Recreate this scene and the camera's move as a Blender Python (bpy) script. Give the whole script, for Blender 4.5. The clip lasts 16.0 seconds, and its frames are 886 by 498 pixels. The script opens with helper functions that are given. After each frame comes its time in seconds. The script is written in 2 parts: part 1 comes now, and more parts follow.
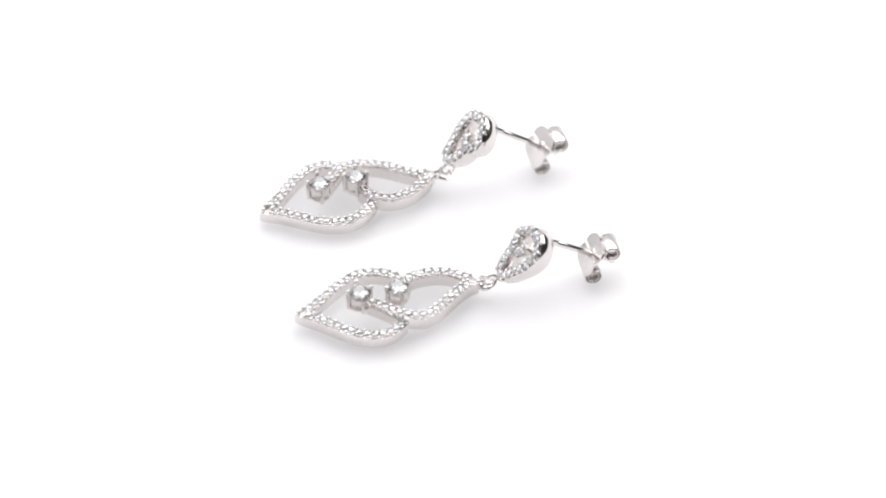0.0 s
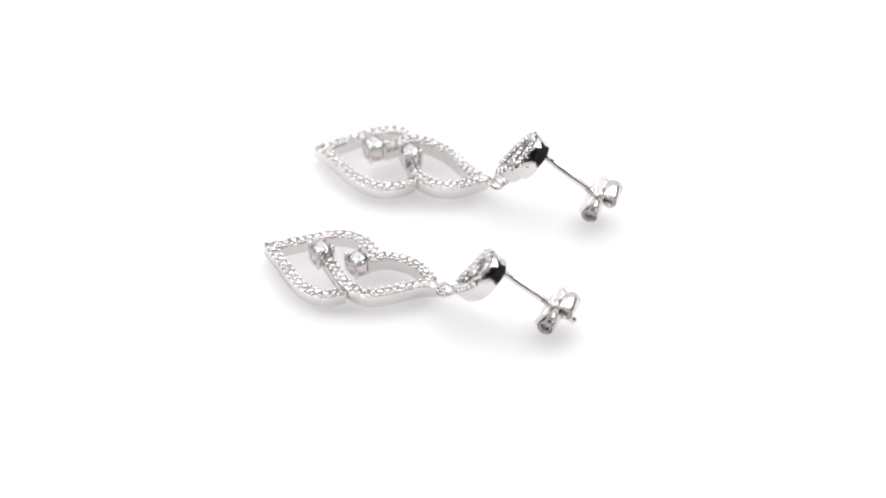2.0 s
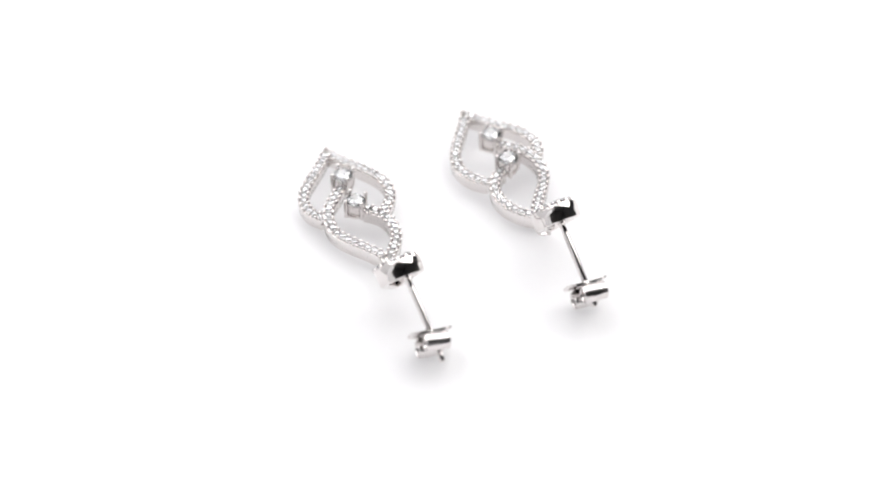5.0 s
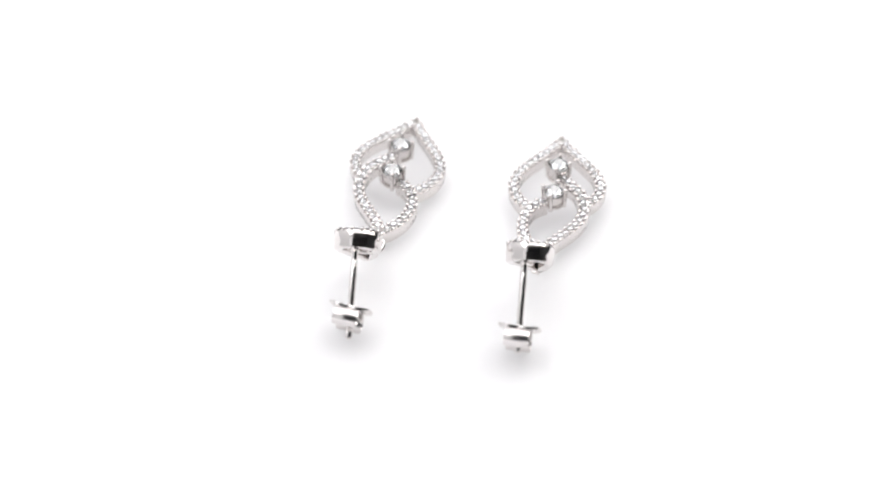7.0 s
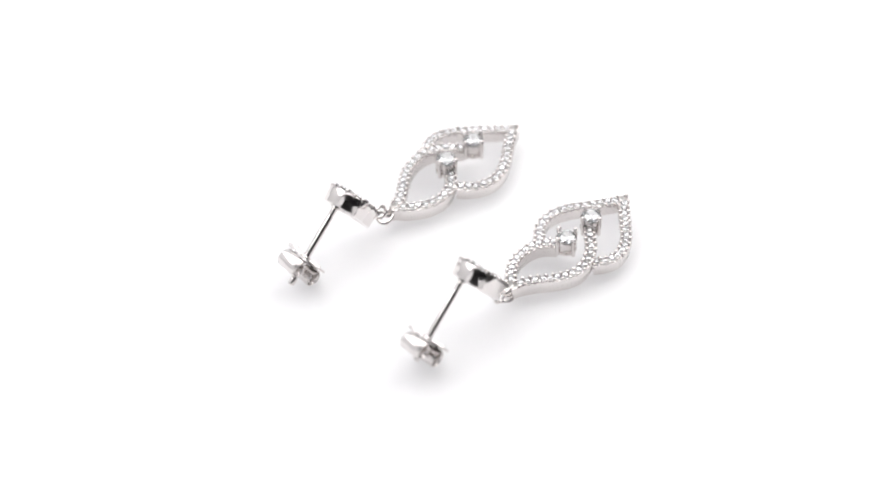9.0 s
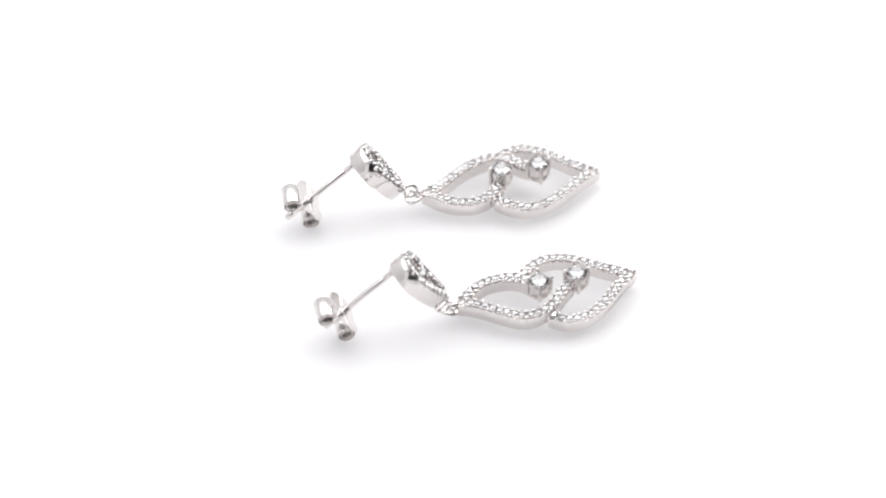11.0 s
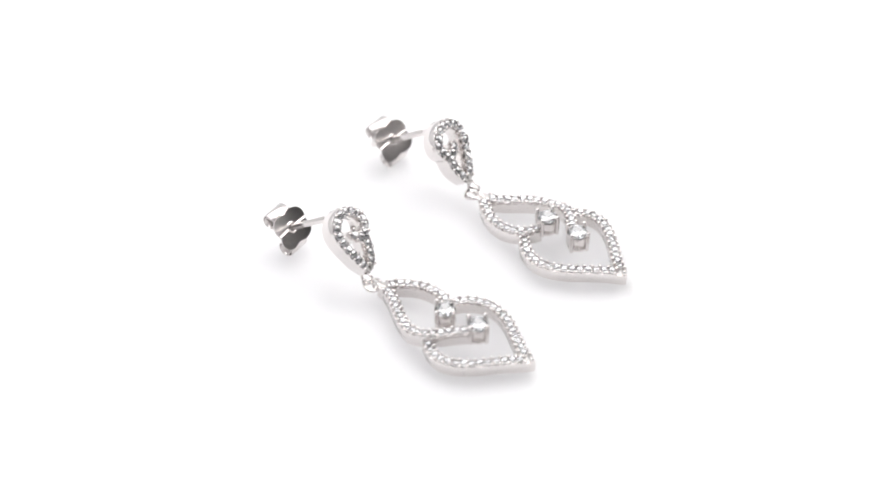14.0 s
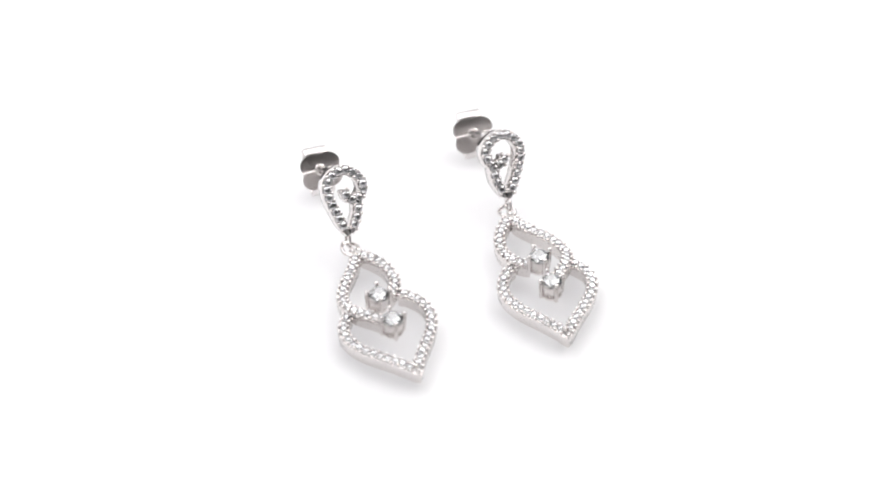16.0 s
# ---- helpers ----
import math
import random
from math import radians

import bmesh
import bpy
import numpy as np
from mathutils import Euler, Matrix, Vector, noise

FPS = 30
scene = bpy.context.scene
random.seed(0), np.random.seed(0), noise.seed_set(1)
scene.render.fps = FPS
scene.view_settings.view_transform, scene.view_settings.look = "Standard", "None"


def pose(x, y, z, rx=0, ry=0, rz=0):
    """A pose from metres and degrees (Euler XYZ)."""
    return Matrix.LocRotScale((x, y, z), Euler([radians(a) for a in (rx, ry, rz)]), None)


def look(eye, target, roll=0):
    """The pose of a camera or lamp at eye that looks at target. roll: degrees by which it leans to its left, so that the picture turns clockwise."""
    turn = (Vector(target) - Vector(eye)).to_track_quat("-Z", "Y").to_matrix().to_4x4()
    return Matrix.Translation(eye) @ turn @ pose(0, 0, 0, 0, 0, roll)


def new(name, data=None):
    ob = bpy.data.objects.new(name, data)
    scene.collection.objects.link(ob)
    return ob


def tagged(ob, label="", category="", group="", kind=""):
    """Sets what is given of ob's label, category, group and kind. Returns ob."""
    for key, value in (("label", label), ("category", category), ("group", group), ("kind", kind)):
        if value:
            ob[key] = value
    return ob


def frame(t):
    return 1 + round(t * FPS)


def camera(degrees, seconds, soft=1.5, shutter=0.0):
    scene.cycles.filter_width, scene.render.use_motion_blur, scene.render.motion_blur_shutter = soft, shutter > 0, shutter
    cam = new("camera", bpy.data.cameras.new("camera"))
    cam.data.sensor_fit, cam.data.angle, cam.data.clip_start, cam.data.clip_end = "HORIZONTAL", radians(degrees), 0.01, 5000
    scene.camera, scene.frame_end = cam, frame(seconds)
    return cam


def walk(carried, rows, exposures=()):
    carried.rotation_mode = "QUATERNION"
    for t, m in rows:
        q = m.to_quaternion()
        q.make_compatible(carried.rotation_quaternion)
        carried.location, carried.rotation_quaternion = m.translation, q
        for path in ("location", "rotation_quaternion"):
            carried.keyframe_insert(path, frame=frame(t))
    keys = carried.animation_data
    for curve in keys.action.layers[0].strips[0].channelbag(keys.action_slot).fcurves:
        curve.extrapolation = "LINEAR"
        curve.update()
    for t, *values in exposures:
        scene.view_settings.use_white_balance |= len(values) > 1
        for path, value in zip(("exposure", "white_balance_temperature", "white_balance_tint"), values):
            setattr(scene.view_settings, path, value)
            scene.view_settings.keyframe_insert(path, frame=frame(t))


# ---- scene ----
# The camera stands still before a slowly turning display platter; all sizes below in MM are millimetres.
MM = 0.001
SECONDS = 16.0
cam = camera(15.98, SECONDS, soft=1.8)
cam.data.dof.use_dof, cam.data.dof.focus_distance, cam.data.dof.aperture_fstop = True, 0.323, 18.0
CAM = pose(0.00000, -0.23649, 0.22403, 46.501, -0.028, 0.149)
walk(cam, [(0.0, CAM), (SECONDS, CAM)])

# turn of the platter in degrees: an even turn with a slight unevenness of the drive
TURN_T = [0, 2, 4.2, 6.3, 8, 9.2, 11.3, 13.5, 16]
TURN_D = [0, .1, .6, .1, .2, .15, -.2, -.05, -.2]


def turned(t):
    return -16.654 * t + float(np.interp(t, TURN_T, TURN_D))


# ---- light: a dim studio with soft boxes round the platter ----
world = bpy.data.worlds.new("studio_air")
scene.world = world
world.use_nodes = True
world.node_tree.nodes["Background"].inputs[0].default_value = (0.9, 0.92, 1.0, 1)
world.node_tree.nodes["Background"].inputs[1].default_value = 0.02


def soft_box(name, eye, target, wide, high, watts, colour=(1, 0.985, 0.97)):
    data = bpy.data.lights.new(name, "AREA")
    data.shape, data.size, data.size_y, data.energy, data.color = "RECTANGLE", wide, high, watts, colour
    ob = new(name, data)
    ob.matrix_world = look(eye, target)
    return ob


soft_box("soft_box_right", (0.40, 0.19, 0.42), (0, 0, 0.02), 0.44, 0.42, 1.80)
soft_box("soft_box_left", (-0.36, 0.08, 0.44), (0, 0, 0), 0.56, 0.42, 1.04, (0.97, 0.98, 1.0))
soft_box("soft_box_top", (0.0, 0.13, 0.58), (0.0, 0.11, 0), 0.78, 0.54, 1.82, (0.99, 0.99, 1.0))
soft_box("soft_box_back", (0.0, 0.385, 0.33), (0.0, 0.0, 0.14), 0.72, 0.44, 1.03, (1.0, 0.985, 0.985))


# ---- materials ----
def material(name):
    mat = bpy.data.materials.new(name)
    mat.use_nodes = True
    return mat, mat.node_tree.nodes, mat.node_tree.links, mat.node_tree.nodes["Principled BSDF"]


def silver(name, base, rough, bump):
    mat, nodes, links, bsdf = material(name)
    bsdf.inputs["Metallic"].default_value = 1.0
    place = nodes.new("ShaderNodeTexCoord")
    cloud = nodes.new("ShaderNodeTexNoise")
    cloud.inputs["Scale"].default_value, cloud.inputs["Detail"].default_value = 260.0, 3.0
    links.new(place.outputs["Object"], cloud.inputs["Vector"])
    span = nodes.new("ShaderNodeMapRange")
    span.inputs["To Min"].default_value, span.inputs["To Max"].default_value = rough * 0.7, rough * 1.4
    links.new(cloud.outputs["Fac"], span.inputs["Value"])
    links.new(span.outputs["Result"], bsdf.inputs["Roughness"])
    tone = nodes.new("ShaderNodeMixRGB")
    tone.inputs["Color1"].default_value = (*base, 1)
    tone.inputs["Color2"].default_value = (*[c * 0.95 for c in base], 1)
    links.new(cloud.outputs["Fac"], tone.inputs["Fac"])
    links.new(tone.outputs["Color"], bsdf.inputs["Base Color"])
    fine = nodes.new("ShaderNodeTexNoise")
    fine.inputs["Scale"].default_value, fine.inputs["Detail"].default_value = 900.0, 2.0
    links.new(place.outputs["Object"], fine.inputs["Vector"])
    relief = nodes.new("ShaderNodeBump")
    relief.inputs["Strength"].default_value, relief.inputs["Distance"].default_value = bump, 0.0001
    links.new(fine.outputs["Fac"], relief.inputs["Height"])
    links.new(relief.outputs["Normal"], bsdf.inputs["Normal"])
    return mat


SILVER = silver("rhodium_plated_silver", (0.81, 0.775, 0.758), 0.20, 0.25)
# paler, rougher copy of the silver, put beneath the stones to brighten them
SEAT = silver("seat_brightener", (0.90, 0.885, 0.875), 0.42, 0.3)
POLISH = silver("polished_silver", (0.80, 0.765, 0.75), 0.11, 0.12)
STAMPED = silver("stamped_silver", (0.79, 0.756, 0.745), 0.21, 0.12)

CRYSTAL, _n, _l, _b = material("clear_zirconia")
_b.inputs["Base Color"].default_value = (0.995, 0.995, 1.0, 1)
_b.inputs["Roughness"].default_value = 0.02
_b.inputs["Transmission Weight"].default_value = 1.0
_b.inputs["IOR"].default_value = 2.1
# a little metal whitens the stone in place of its inner reflections
_b.inputs["Metallic"].default_value = 0.16

# the small stones' metallic share stands in for light thrown back inside them
MELEE, _n, _l, _b = material("small_zirconia")
_b.inputs["Base Color"].default_value = (0.96, 0.95, 0.96, 1)
_b.inputs["Roughness"].default_value = 0.13
_b.inputs["Transmission Weight"].default_value = 1.0
_b.inputs["Metallic"].default_value = 0.40
_b.inputs["IOR"].default_value = 2.1

PLATTER, _n, _l, _b = material("matte_white_acrylic")
_grain = _n.new("ShaderNodeTexNoise")
_grain.inputs["Scale"].default_value, _grain.inputs["Detail"].default_value = 40.0, 5.0
_place = _n.new("ShaderNodeTexCoord")
_l.new(_place.outputs["Object"], _grain.inputs["Vector"])
_tone = _n.new("ShaderNodeMixRGB")
_tone.inputs["Color1"].default_value, _tone.inputs["Color2"].default_value = (0.88, 0.871, 0.878, 1), (0.90, 0.891, 0.898, 1)
_l.new(_grain.outputs["Fac"], _tone.inputs["Fac"])
_l.new(_tone.outputs["Color"], _b.inputs["Base Color"])
_b.inputs["Roughness"].default_value = 0.55
_b.inputs["Subsurface Weight"].default_value = 1.0
_b.inputs["Subsurface Radius"].default_value = (1.0, 1.0, 1.0)
_b.inputs["Subsurface Scale"].default_value = 0.012

CLOTH, _n, _l, _b = material("white_tent_cloth")
_weave = _n.new("ShaderNodeTexNoise")
_weave.inputs["Scale"].default_value, _weave.inputs["Detail"].default_value = 500.0, 4.0
_tone = _n.new("ShaderNodeMixRGB")
_tone.inputs["Color1"].default_value, _tone.inputs["Color2"].default_value = (0.84, 0.84, 0.85, 1), (0.88, 0.88, 0.88, 1)
_l.new(_weave.outputs["Fac"], _tone.inputs["Fac"])
_l.new(_tone.outputs["Color"], _b.inputs["Base Color"])
_b.inputs["Roughness"].default_value = 0.9

WALL, _n, _l, _b = material("grey_studio_paint")
_grain = _n.new("ShaderNodeTexNoise")
_grain.inputs["Scale"].default_value = 6.0
_tone = _n.new("ShaderNodeMixRGB")
_tone.inputs["Color1"].default_value, _tone.inputs["Color2"].default_value = (0.43, 0.43, 0.44, 1), (0.48, 0.48, 0.49, 1)
_l.new(_grain.outputs["Fac"], _tone.inputs["Fac"])
_l.new(_tone.outputs["Color"], _b.inputs["Base Color"])
_b.inputs["Roughness"].default_value = 0.8


# ---- mesh helpers ----
def mesh_of(name, bm, mat, smooth=40):
    bmesh.ops.recalc_face_normals(bm, faces=bm.faces)
    data = bpy.data.meshes.new(name)
    bm.to_mesh(data)
    bm.free()
    data.materials.append(mat)
    if any(f.material_index for f in data.polygons):
        data.materials.append(SEAT)
    for f in data.polygons:
        f.use_smooth = smooth > 0
    if smooth > 0:
        data.set_sharp_from_angle(angle=radians(smooth))
    return data


def part(name, bm, mat, parent, label="", smooth=40):
    ob = new(name, mesh_of(name, bm, mat, smooth))
    ob.parent = parent
    return tagged(ob, label)


def curve_through(points, step):
    """An evenly spaced smooth line through the points."""
    p = [np.array(q, float) for q in points]
    p = [2 * p[0] - p[1]] + p + [2 * p[-1] - p[-2]]
    line = []
    for i in range(1, len(p) - 2):
        a, b, c, d = p[i - 1:i + 3]
        for k in range(24):
            s = k / 24
            line.append(0.5 * (2 * b + (c - a) * s + (2 * a - 5 * b + 4 * c - d) * s * s + (3 * b - a - 3 * c + d) * s ** 3))
    line.append(p[-2])
    line = np.array(line)
    far = np.r_[0, np.cumsum(np.linalg.norm(np.diff(line, axis=0), axis=1))]
    count = max(2, int(round(far[-1] / step)))
    at = np.linspace(0, far[-1], count + 1)
    return np.stack([np.interp(at, far, line[:, k]) for k in range(line.shape[1])], 1)


def sweep_flat(bm, line, profile, place, seat=(), start=1.0, end=1.0):
    """A bar along a flat line; profile: (sideways, height) pairs; place puts (a, b, h) in space; start, end: its width there."""
    line = np.array(line)
    far = np.r_[0, np.cumsum(np.linalg.norm(np.diff(line, axis=0), axis=1))]
    wide = np.interp(far, [0, 1.4, far[-1] - 1.4, far[-1]], [start, 1, 1, end])
    rings = []
    for i in range(len(line)):
        before = line[i] - line[i - 1] if i else line[1] - line[0]
        after = line[i + 1] - line[i] if i < len(line) - 1 else before
        before, after = before / np.linalg.norm(before), after / np.linalg.norm(after)
        way = before + after
        way = way / np.linalg.norm(way)
        side = np.array([-way[1], way[0]])
        stretch = min(1.25, 1 / max(0.3, float(way @ after)))
        rings.append([bm.verts.new(place(*(line[i] + side * o * stretch * wide[i]), h)) for o, h in profile])
    n = len(profile)
    for r, s in zip(rings, rings[1:]):
        for k in range(n):
            side = bm.faces.new((r[k], r[(k + 1) % n], s[(k + 1) % n], s[k]))
            side.material_index = 1 if k in seat else 0
    bm.faces.new(rings[0])
    bm.faces.new(rings[-1])


def sweep_tube(bm, line, radius, sides=10, closed=False):
    """A round wire along a line in space."""
    line = [Vector(p) for p in line]
    n, rings = len(line), []
    up = Vector((0.13, 0.31, 0.94))
    for i, p in enumerate(line):
        a = line[(i - 1) % n] if closed or i else p
        b = line[(i + 1) % n] if closed or i < n - 1 else p
        way = (b - a).normalized()
        x = way.cross(up).normalized()
        y = way.cross(x)
        rings.append([bm.verts.new(p + radius * (math.cos(2 * math.pi * k / sides) * x + math.sin(2 * math.pi * k / sides) * y)) for k in range(sides)])
    pairs = list(zip(rings, rings[1:])) + ([(rings[-1], rings[0])] if closed else [])
    for r, s in pairs:
        for k in range(sides):
            bm.faces.new((r[k], r[(k + 1) % sides], s[(k + 1) % sides], s[k]))
    if not closed:
        bm.faces.new(rings[0])
        bm.faces.new(rings[-1])


def lathe(bm, profile, sides, place, twist=0.0):
    """Turns (radius, height) pairs round the third axis of place."""
    rings = []
    for rad, h in profile:
        if rad < 1e-7:
            rings.append([bm.verts.new(place @ Vector((0, 0, h)))])
        else:
            rings.append([bm.verts.new(place @ Vector((rad * math.cos(2 * math.pi * k / sides + twist), rad * math.sin(2 * math.pi * k / sides + twist), h))) for k in range(sides)])
    for r, s in zip(rings, rings[1:]):
        for k in range(sides):
            q = [r[k % len(r)], r[(k + 1) % len(r)], s[(k + 1) % len(s)], s[k % len(s)]]
            q = list(dict.fromkeys(q))
            if len(q) > 2:
                bm.faces.new(q)
    for r in (rings[0], rings[-1]):
        if len(r) > 2:
            bm.faces.new(r)


def brilliant(radius, name, mat, table=0.5):
    """A cut stone with its girdle at height 0: table of that share of its width, two crown rows, girdle and pavilion."""
    bm = bmesh.new()
    rows = [(table, 0.54 - 0.37 * table, 0.0), (0.4 + 0.76 * table, 0.23, math.pi / 8), (1.0, 0.02, 0.0), (1.0, -0.03, 0.0), (0.5, -0.48, math.pi / 8), (0.0, -0.84, 0.0)]
    rings = []
    for rad, h, twist in rows:
        if rad == 0:
            rings.append([bm.verts.new((0, 0, h * radius))])
        else:
            rings.append([bm.verts.new((rad * radius * math.cos(math.pi * k / 4 + twist), rad * radius * math.sin(math.pi * k / 4 + twist), h * radius)) for k in range(8)])
    bm.faces.new(rings[0])
    for i, (r, s) in enumerate(zip(rings, rings[1:])):
        turn = rows[i][2] != rows[i + 1][2]
        for k in range(8):
            k1 = (k + 1) % 8
            if len(s) == 1:
                bm.faces.new((r[k], r[k1], s[0]))
            elif turn and rows[i][2] == 0:
                bm.faces.new((r[k], r[k1], s[k]))
                bm.faces.new((r[k1], s[k1], s[k]))
            elif turn:
                bm.faces.new((r[k], s[k1], s[k]))
                bm.faces.new((r[k], r[k1], s[k1]))
            else:
                bm.faces.new((r[k], r[k1], s[k1], s[k]))
    return mesh_of(name, bm, mat, 0)


PAVE = brilliant(0.37 * MM, "pave_stone", MELEE, 0.50)
PAVE_WIDE = brilliant(0.45 * MM, "pave_stone", MELEE, 0.44)
CENTRE = brilliant(1.04 * MM, "centre_stone", CRYSTAL)

# ---- the platter and the room ----
TOP = -0.57 * MM
platter_bm = bmesh.new()
lathe(platter_bm, [(0.02, -0.012), (0.128, -0.012), (0.13, -0.010), (0.13, TOP - 0.001), (0.129, TOP), (0.0, TOP)], 96, Matrix())
platter = new("turntable_platter", mesh_of("turntable_platter", platter_bm, PLATTER, 30))
tagged(platter, "matte white round turntable platter under the earrings", "turntable")


def slab(name, low, high, mat):
    bm = bmesh.new()
    bmesh.ops.create_cube(bm, size=1.0)
    for v in bm.verts:
        v.co = Vector([low[k] + (v.co[k] + 0.5) * (high[k] - low[k]) for k in range(3)])
    return tagged(new(name, mesh_of(name, bm, mat, 0)), kind="structure")


slab("table", (-0.8, -0.6, -0.042), (0.8, 0.7, -0.012), WALL)
# an unseen white cloth light tent is added on the table, open to the camera's side and at the right soft box to shape
# bright and dark reflections in the silver
slab("unseen_tent_wall_back", (-0.40, 0.40, -0.012), (0.40, 0.405, 0.60), CLOTH)
slab("unseen_tent_wall_left", (-0.405, -0.36, -0.012), (-0.40, 0.405, 0.60), CLOTH)
slab("unseen_tent_roof_back", (-0.405, -0.04, 0.60), (0.40, 0.405, 0.605), CLOTH)
slab("unseen_tent_roof_front", (-0.405, -0.365, 0.60), (-0.16, -0.04, 0.605), CLOTH)
slab("unseen_tent_wall_front", (-0.40, -0.365, -0.012), (-0.20, -0.36, 0.60), CLOTH)
slab("unseen_tent_skirt_front", (-0.20, -0.365, -0.012), (0.24, -0.36, 0.10), CLOTH)
slab("floor", (-2.0, -2.0, -0.80), (2.0, 2.0, -0.76), WALL)
slab("wall_north", (-2.0, 2.0, -0.76), (2.0, 2.1, 1.8), WALL)
slab("wall_south", (-2.0, -2.1, -0.76), (2.0, -2.0, 1.8), WALL)
slab("wall_east", (2.0, -2.1, -0.76), (2.1, 2.1, 1.8), WALL)
slab("wall_west", (-2.1, -2.1, -0.76), (-2.0, 2.1, 1.8), WALL)
slab("ceiling", (-2.1, -2.1, 1.8), (2.1, 2.1, 1.9), WALL)

# ---- the earring's lines, in millimetres: along the drop from its ring, and across ----
STRAND_LONG = [(0.8, -0.2), (2.0, -0.3), (3.0, -0.85), (4.1, -1.68), (5.25, -2.57), (6.45, -3.28), (7.75, -3.63), (9.0, -3.5), (10.3, -2.85), (11.4, -1.75), (12.4, -0.85)]
STRAND_SHORT = [(0.8, -0.1), (1.6, 0.45), (2.6, 1.3), (3.93, 2.08), (5.33, 2.39), (6.63, 2.29), (7.77, 1.79), (8.55, 1.0), (8.9, 0.4)]
LEAF_A = [(9.5, -3.8), (10.77, -4.7), (12.01, -4.97), (13.32, -4.68), (14.61, -3.94), (15.83, -2.89), (17.01, -1.75), (18.16, -0.75), (19.15, 0.05)]
LEAF_B = [(19.15, 0.05), (18.35, 0.42), (17.35, 1.06), (16.07, 2.01), (14.65, 3.05), (13.15, 3.84), (11.61, 4.13), (10.14, 3.8), (8.95, 3.0), (8.3, 2.2)]
STUD_MAIN = [(1.3, -0.15), (2.5, -0.75), (3.9, -1.35), (5.3, -1.85), (6.6, -1.95), (7.6, -1.3), (8.05, -0.2), (7.7, 0.9), (6.9, 1.7), (5.9, 1.85), (5.15, 1.4), (4.95, 0.65), (5.3, 0.0), (5.9, -0.2)]
STUD_SIDE = [(1.5, 0.1), (2.5, 0.6), (3.5, 1.0), (4.5, 1.1), (5.1, 1.0)]
CENTRES = [(9.25, -0.39), (13.2, -0.34)]


GROOVE = (7, 8, 9)


def rail(half, base, top):
    """A bar's section: rounded foot, a step in the side walls, low rims and the groove between them that seats the stones."""
    left = [(half - 0.24, base), (half - 0.10, base + 0.06), (half - 0.05, base + 0.22), (half - 0.05, base + 0.70), (half, base + 0.80),
            (half, top - 0.36), (half - 0.05, top - 0.27), (half - 0.22, top - 0.26), (0.14, top - 0.48)]
    return [(-o, h) for o, h in left] + left[::-1]


def pave(parent, line, pitch, top, half, place, turn_to, cut=PAVE):
    """Cut stones in a row along the line, and the round-headed prongs that hold them from both rims."""
    line = np.array(line)
    far = np.r_[0, np.cumsum(np.linalg.norm(np.diff(line, axis=0), axis=1))]
    count = int(far[-1] / pitch)
    gap = far[-1] / count
    prongs = bmesh.new()
    for i in range(count + 1):
        at = gap * (i + 0.5)
        c = np.array([np.interp(at, far, line[:, k]) for k in (0, 1)])
        if i < count:
            stone = new("pave_stone", cut)
            stone.parent = parent
            tip = Euler((random.uniform(-0.3, 0.3), random.uniform(-0.3, 0.3), random.uniform(0, 6.28))).to_matrix()
            stone.matrix_basis = Matrix.Translation(place(c[0], c[1], top - 0.04 + random.uniform(-0.02, 0.02))) @ (turn_to @ tip).to_4x4()
        at = gap * i
        c = np.array([np.interp(at, far, line[:, k]) for k in (0, 1)])
        d = np.array([np.interp(at + 0.05, far, line[:, k]) - np.interp(at - 0.05, far, line[:, k]) for k in (0, 1)])
        d = d / (np.linalg.norm(d) + 1e-9)
        for side in (-1, 1):
            o = c + side * (half - 0.15) * np.array([-d[1], d[0]]) + random.uniform(-0.03, 0.03) * d
            where = Matrix.Translation(place(o[0], o[1], top - 0.05 + random.uniform(-0.03, 0.03))) @ turn_to.to_4x4()
            r = random.uniform(0.2, 0.24) * MM
            lathe(prongs, [(0, 0.11 * MM), (0.55 * r, 0.085 * MM), (0.92 * r, 0.0 * MM), (r, -0.10 * MM), (r, -0.36 * MM), (0.5 * r, -0.46 * MM)], 8, where)
    ob = part("prong_trim", prongs, POLISH, parent)
    return tagged(ob, kind="stuff")


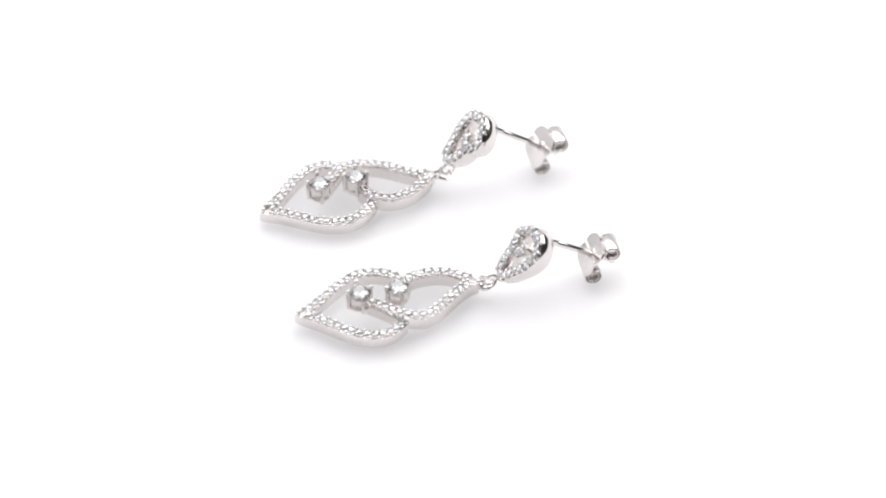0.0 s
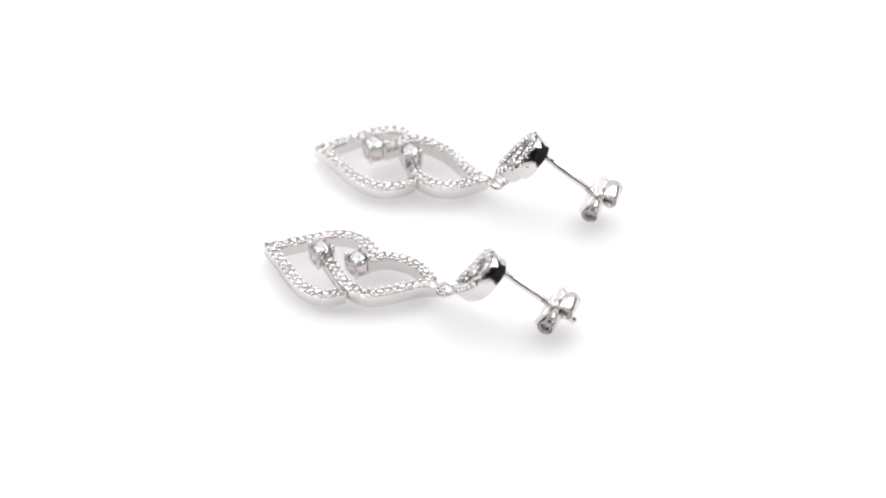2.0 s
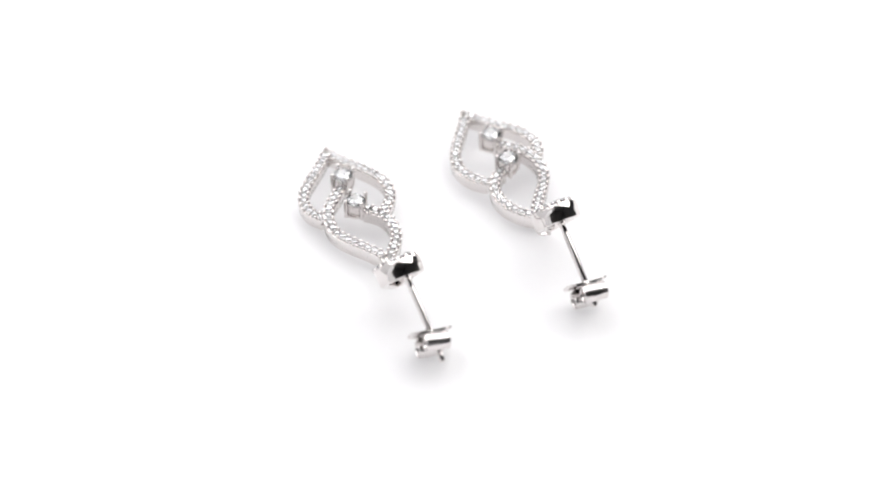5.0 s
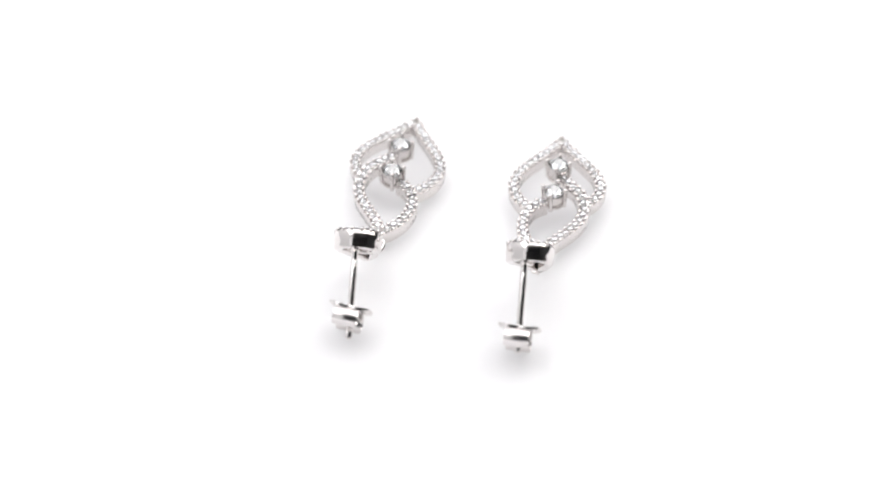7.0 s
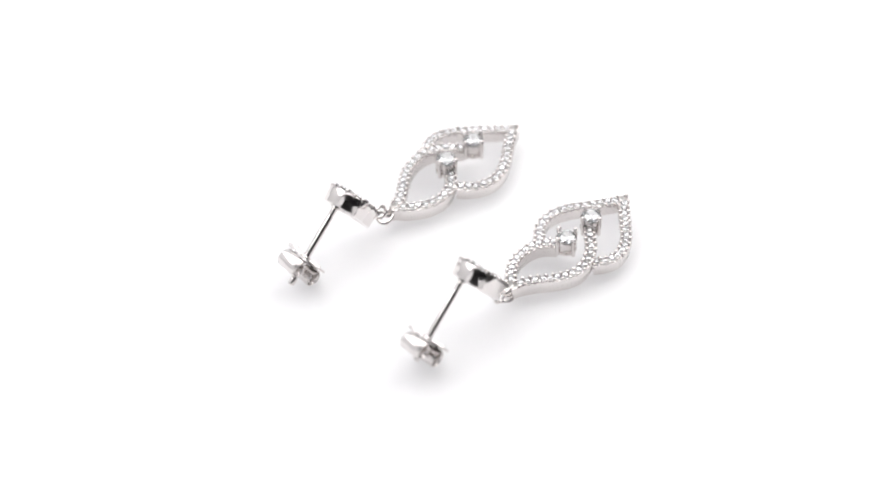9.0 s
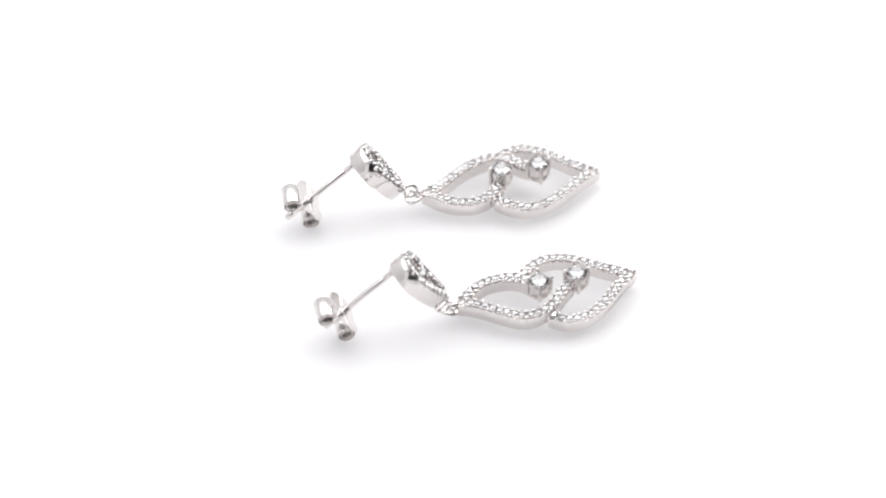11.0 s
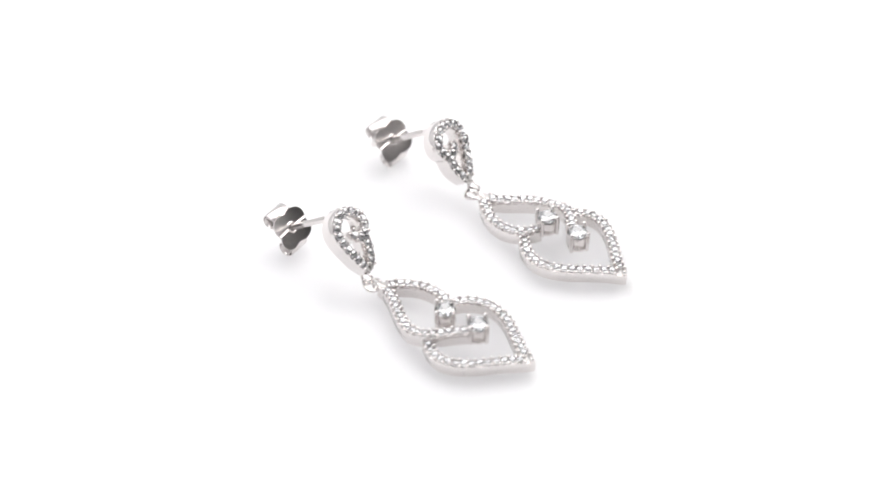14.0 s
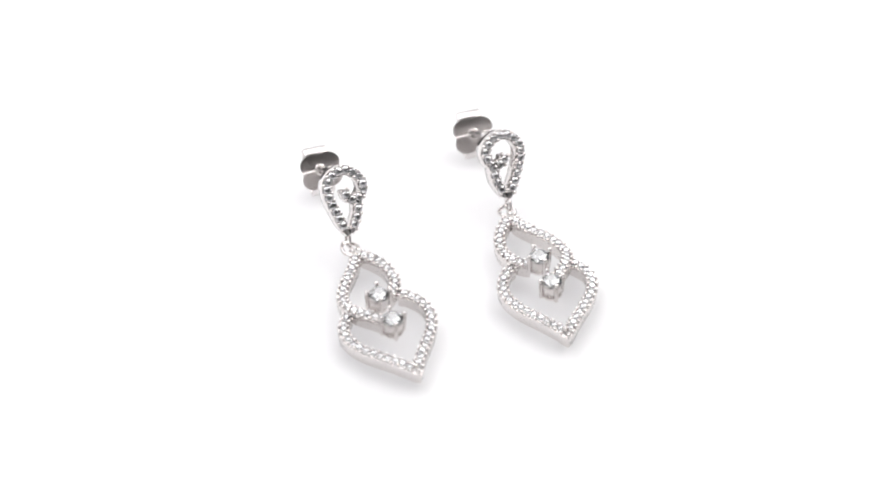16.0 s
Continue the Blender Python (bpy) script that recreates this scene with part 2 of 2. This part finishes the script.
def setting(parent, c, place, base, girdle, turn):
    """A raised four-claw basket with a large round stone."""
    where = Matrix.Translation(place(c[0], c[1], 0))
    bm = bmesh.new()
    lathe(bm, [(r * MM, h * MM) for r, h in ((0.0, base + 0.3), (0.76, base + 0.3), (0.86, base), (1.04, base), (1.09, base + 0.08), (1.09, base + 0.36), (1.03, base + 0.44), (1.03, girdle - 0.75), (1.08, girdle - 0.6), (1.10, girdle - 0.12), (1.04, girdle - 0.05), (0.92, girdle - 0.2), (0.0, girdle - 0.9))], 28, where)
    # the cone below the stone is an added pale floor that brightens it
    for f in bm.faces:
        middle = f.calc_center_median() - where.translation
        f.material_index = 1 if middle.z > (girdle - 0.6) * MM and middle.xy.length < 0.8 * MM else 0
    cup = part("setting", bm, SILVER, parent, "four-claw silver basket setting")
    stone = new("centre_stone", CENTRE)
    stone.parent = cup
    stone.matrix_basis = where @ Matrix.Translation((0, 0, girdle * MM)) @ pose(0, 0, 0, 0, 0, 11)
    tagged(stone, "large round brilliant-cut clear stone")
    for k in range(4):
        a = radians(turn + 90 * k)
        x = Vector((math.cos(a), math.sin(a), 0))
        foot = where.translation + x * 1.13 * MM + Vector((0, 0, (base - 0.05) * MM))
        shoulder = where.translation + x * 1.20 * MM + Vector((0, 0, (girdle - 0.1) * MM))
        head = where.translation + x * 1.19 * MM + Vector((0, 0, (girdle + 0.36) * MM))
        bm = bmesh.new()
        sweep_tube(bm, [foot, foot.lerp(shoulder, 0.5), shoulder, head], 0.21 * MM, 10)
        lathe(bm, [(0, 0.24 * MM), (0.13 * MM, 0.21 * MM), (0.22 * MM, 0.12 * MM), (0.27 * MM, -0.02 * MM), (0.21 * MM, -0.16 * MM)], 12, Matrix.Translation(head))
        part("claw", bm, POLISH, cup)


def earring(hand, rise, face, forward, ring_mm, grip, lean, yaw, label):
    """One earring, its drop lying along +x; hand: 1 or -1 for its mirror twin; rise, face: the stud's own up and front; forward: how far its front leads the ring; ring_mm: the ring; grip, lean, yaw: where the back sits on the post, its turn round it and its slant in degrees."""
    thing = new("earring")
    tagged(thing, label, "earring", "pair of drop earrings")
    flat = lambda a, b, h: Vector((a, hand * b, h)) * MM
    level = Matrix.Identity(3)
    half, foot, top = 0.585, -0.12, 1.50
    section = rail(half, foot, top)

    # each strand climbs over the frame towards the setting at its end
    for name, line, first, climb in (("long_strand", STRAND_LONG, 7.2, 0.75), ("short_strand", STRAND_SHORT, 5.8, 0.3)):
        rising = lambda a, b, h: flat(a, b, h + climb * min(1.0, max(0.0, (a - first) / 3.0)))
        path = curve_through(line, 0.16)
        bm = bmesh.new()
        sweep_flat(bm, path, rail(half, foot, top + 0.18), rising, GROOVE, 0.35)
        ob = part(name, bm, SILVER, thing, "curling silver strand set with a row of small stones")
        pave(ob, path[6:], 0.765, top + 0.18, half, rising, level)
    a, b = curve_through(LEAF_A, 0.16), curve_through(LEAF_B, 0.16)
    bm = bmesh.new()
    sweep_flat(bm, np.concatenate([a, b[1:]]), section, flat, GROOVE)
    leaf = part("leaf_frame", bm, SILVER, thing, "pointed silver leaf outline set with small stones")
    bm = bmesh.new()
    lathe(bm, [(0, 0.2 * MM), (0.16 * MM, 0.15 * MM), (0.26 * MM, 0.0), (0.26 * MM, -0.4 * MM)], 10, Matrix.Translation(flat(19.45, 0.05, top)))
    part("tip_bead", bm, POLISH, leaf)
    pave(leaf, a[:-3], 0.765, top, half, flat, level)
    pave(leaf, b[4:], 0.765, top, half, flat, level)
    for k, c in enumerate(CENTRES):
        setting(thing, c, flat, 1.15 + 0.12 * k, 2.92 + 0.18 * k, hand * (80 + 6 * k))

    # stud: an open drop with a curl inside, standing tilted on the ring
    n = Vector(face).normalized()
    e = Vector(rise)
    e = (e - n * e.dot(n)).normalized()
    w = e.cross(n) * hand
    ring_at = Vector(ring_mm)
    stud_place = lambda p, q, h: (ring_at + e * p + w * q + n * (h + forward)) * MM
    turn_to = Matrix((e, n.cross(e), n)).transposed()
    front, back = 0.48, -1.60
    path = curve_through(STUD_MAIN, 0.14)
    bm = bmesh.new()
    sweep_flat(bm, path, rail(0.53, back, front), stud_place, GROOVE, 0.4, 0.55)
    stud = part("stud_frame", bm, POLISH, thing, "tilted polished silver teardrop with an inner curl and small stones")
    pave(stud, path[6:], 0.80, front, 0.53, stud_place, turn_to, PAVE_WIDE)
    bm = bmesh.new()
    path = curve_through(STUD_SIDE, 0.14)
    sweep_flat(bm, path, rail(0.51, back, front), stud_place, GROOVE, 0.4)
    side = part("stud_side_bar", bm, POLISH, thing, "short silver bar of the teardrop set with stones")
    pave(side, path[4:], 0.80, front, 0.51, stud_place, turn_to, PAVE_WIDE)

    # rings
    bm = bmesh.new()
    sweep_tube(bm, [stud_place(0.70 + 0.70 * math.cos(s), 0.0, -forward + 0.70 * math.sin(s)) for s in np.linspace(0, 2 * math.pi, 20, endpoint=False)], 0.16 * MM, 8, True)
    part("stud_eye", bm, POLISH, thing, "small wire eye of the teardrop")
    bm = bmesh.new()
    sweep_tube(bm, [flat(0.6 + 0.5 * math.cos(s), -0.15, 0.97 + 0.42 * math.sin(s)) for s in np.linspace(0, 2 * math.pi, 20, endpoint=False)], 0.17 * MM, 8, True)
    part("drop_eye", bm, POLISH, thing, "small wire eye of the drop")
    bm = bmesh.new()
    sweep_tube(bm, [flat(-0.1 + 0.85 * math.cos(s), -0.1 + 0.85 * math.sin(s), 0.92 + 0.2 * math.sin(2 * s)) for s in np.linspace(0, 2 * math.pi, 24, endpoint=False)], 0.18 * MM, 8, True)
    part("jump_ring", bm, POLISH, thing, "round silver wire jump ring")

    # post and butterfly back
    root = Vector(stud_place(7.75, 0.1, back + 0.2))
    along = -n
    bm = bmesh.new()
    post_profile = [(0.50, -0.1), (0.50, 0.42), (0.42, 0.50), (0.34, 0.55), (0.34, 1.15), (0.32, 1.22), (0.32, 1.42), (0.345, 1.5), (0.345, 8.2), (0.31, 8.3), (0.31, 8.5), (0.345, 8.6), (0.35, 9.25), (0.26, 9.4), (0.0, 9.42)]
    g = Vector((0, 0, 1))
    g = (g - along * g.dot(along)).normalized()
    h = along.cross(g)
    lathe(bm, [(r * MM, d * MM) for r, d in post_profile], 18, Matrix.Translation(root) @ Matrix((g, h, along)).transposed().to_4x4())
    part("post", bm, POLISH, thing, "straight silver ear post with a fine groove")
    hold = root + along * grip * MM
    tilt = radians(lean)
    g, h = g * math.cos(tilt) + h * math.sin(tilt), h * math.cos(tilt) - g * math.sin(tilt)
    slant = radians(yaw)
    along, h = along * math.cos(slant) + h * math.sin(slant), h * math.cos(slant) - along * math.sin(slant)
    at = lambda x, y, z: hold + (h * x + g * (y - 0.12) + along * z) * MM
    bm = bmesh.new()
    rim = []
    for k in range(64):
        s = 2 * math.pi * (k + 0.5) / 64
        r = 0.95 - 0.07 * math.cos(4 * s) - 0.10 * abs(math.cos(2 * s)) ** 10
        rim.append((2.45 * r * math.cos(s), 2.1 * r * math.sin(s)))
    dish = lambda x, y: 0.10 * (abs(y) / 2.1) - 0.14 * (abs(x) / 2) ** 2
    sheets = []
    for lift in (-0.10, 0.10):
        rows = [[bm.verts.new(at(x * f, y * f, lift + dish(x * f, y * f))) for x, y in rim] for f in (0.12, 0.3, 0.5, 0.7, 0.86, 0.95, 1.0)]
        bm.faces.new(rows[0])
        for a, b in zip(rows, rows[1:]):
            for k in range(64):
                bm.faces.new((a[k], a[(k + 1) % 64], b[(k + 1) % 64], b[k]))
        sheets.append(rows[-1])
    low, high = sheets
    for k in range(64):
        bm.faces.new((low[k], low[(k + 1) % 64], high[(k + 1) % 64], high[k]))
    clutch = part("butterfly_back", bm, STAMPED, thing, "polished silver butterfly back on the post")
    bm = bmesh.new()
    sweep_tube(bm, [at(x, 0.12, -0.08 + dish(x, 0.0)) for x in np.linspace(-2.0, 2.0, 17)], 0.15 * MM, 8)
    part("rib", bm, STAMPED, clutch, "raised rib across the plate")
    bm = bmesh.new()
    sweep_tube(bm, [at(0.5 * math.cos(s), 0.12 + 0.5 * math.sin(s), -0.12) for s in np.linspace(0, 2 * math.pi, 20, endpoint=False)], 0.14 * MM, 8, True)
    part("eyelet", bm, STAMPED, clutch, "rolled rim of the post hole")
    for side in (-1, 1):
        bm = bmesh.new()
        roll = [(0.30, 0.24), (0.9, 0.22)]
        for k in range(34):
            s = -math.pi / 2 + 2 * math.pi * 1.8 * k / 33
            r = 0.92 * (1 - 0.5 * k / 33)
            roll.append((1.60 + r * math.cos(s), 1.22 + r * math.sin(s)))
        roll = curve_through(roll, 0.13)
        rings = []
        for i in range(len(roll)):
            d = roll[min(i + 1, len(roll) - 1)] - roll[max(i - 1, 0)]
            d = d / np.linalg.norm(d)
            o = np.array([-d[1], d[0]]) * 0.09
            rings.append([bm.verts.new(at(x, side * p[0], p[1])) for x, p in ((-1.22, roll[i] + 0.4 * o), (-1.14, roll[i] + o), (1.14, roll[i] + o), (1.22, roll[i] + 0.4 * o), (1.22, roll[i] - 0.4 * o), (1.14, roll[i] - o), (-1.14, roll[i] - o), (-1.22, roll[i] - 0.4 * o))])
        for r, s in zip(rings, rings[1:]):
            for k in range(8):
                bm.faces.new((r[k], r[(k + 1) % 8], s[(k + 1) % 8], s[k]))
        bm.faces.new(rings[0])
        bm.faces.new(rings[-1])
        part("roll", bm, STAMPED, clutch, "curled wing of the butterfly back", 35)
    return thing


# where the two earrings lie on the platter: ring's place in metres, heading of the drop in degrees
SPOTS = [(-0.00071, 0.00998, -162.15), (0.00382, -0.00628, -165.26)]
EARRINGS = [
    earring(1, (-0.607, 0.112, 0.786), (0.793, 0.039, 0.607), 1.0, (-0.29, -0.16, 0.88), 6.95, 2, 4, "silver drop earring with clear pave stones lying on the platter"),
    earring(-1, (-0.591, 0.091, 0.801), (0.806, 0.098, 0.584), -0.5, (0.01, 0.32, 0.95), 6.3, 3, 11, "mirror-twin silver drop earring with clear stones on the platter"),
]


# the pair turns with the platter
def motions():
    times = [k * 0.5 for k in range(33)]
    walk(platter, [(t, pose(0, 0, 0, 0, 0, turned(t))) for t in times])
    for thing, (x, y, heading) in zip(EARRINGS, SPOTS):
        walk(thing, [(t, pose(0, 0, 0, 0, 0, turned(t)) @ pose(x, y, 0, 0, 0, heading)) for t in times])


motions()
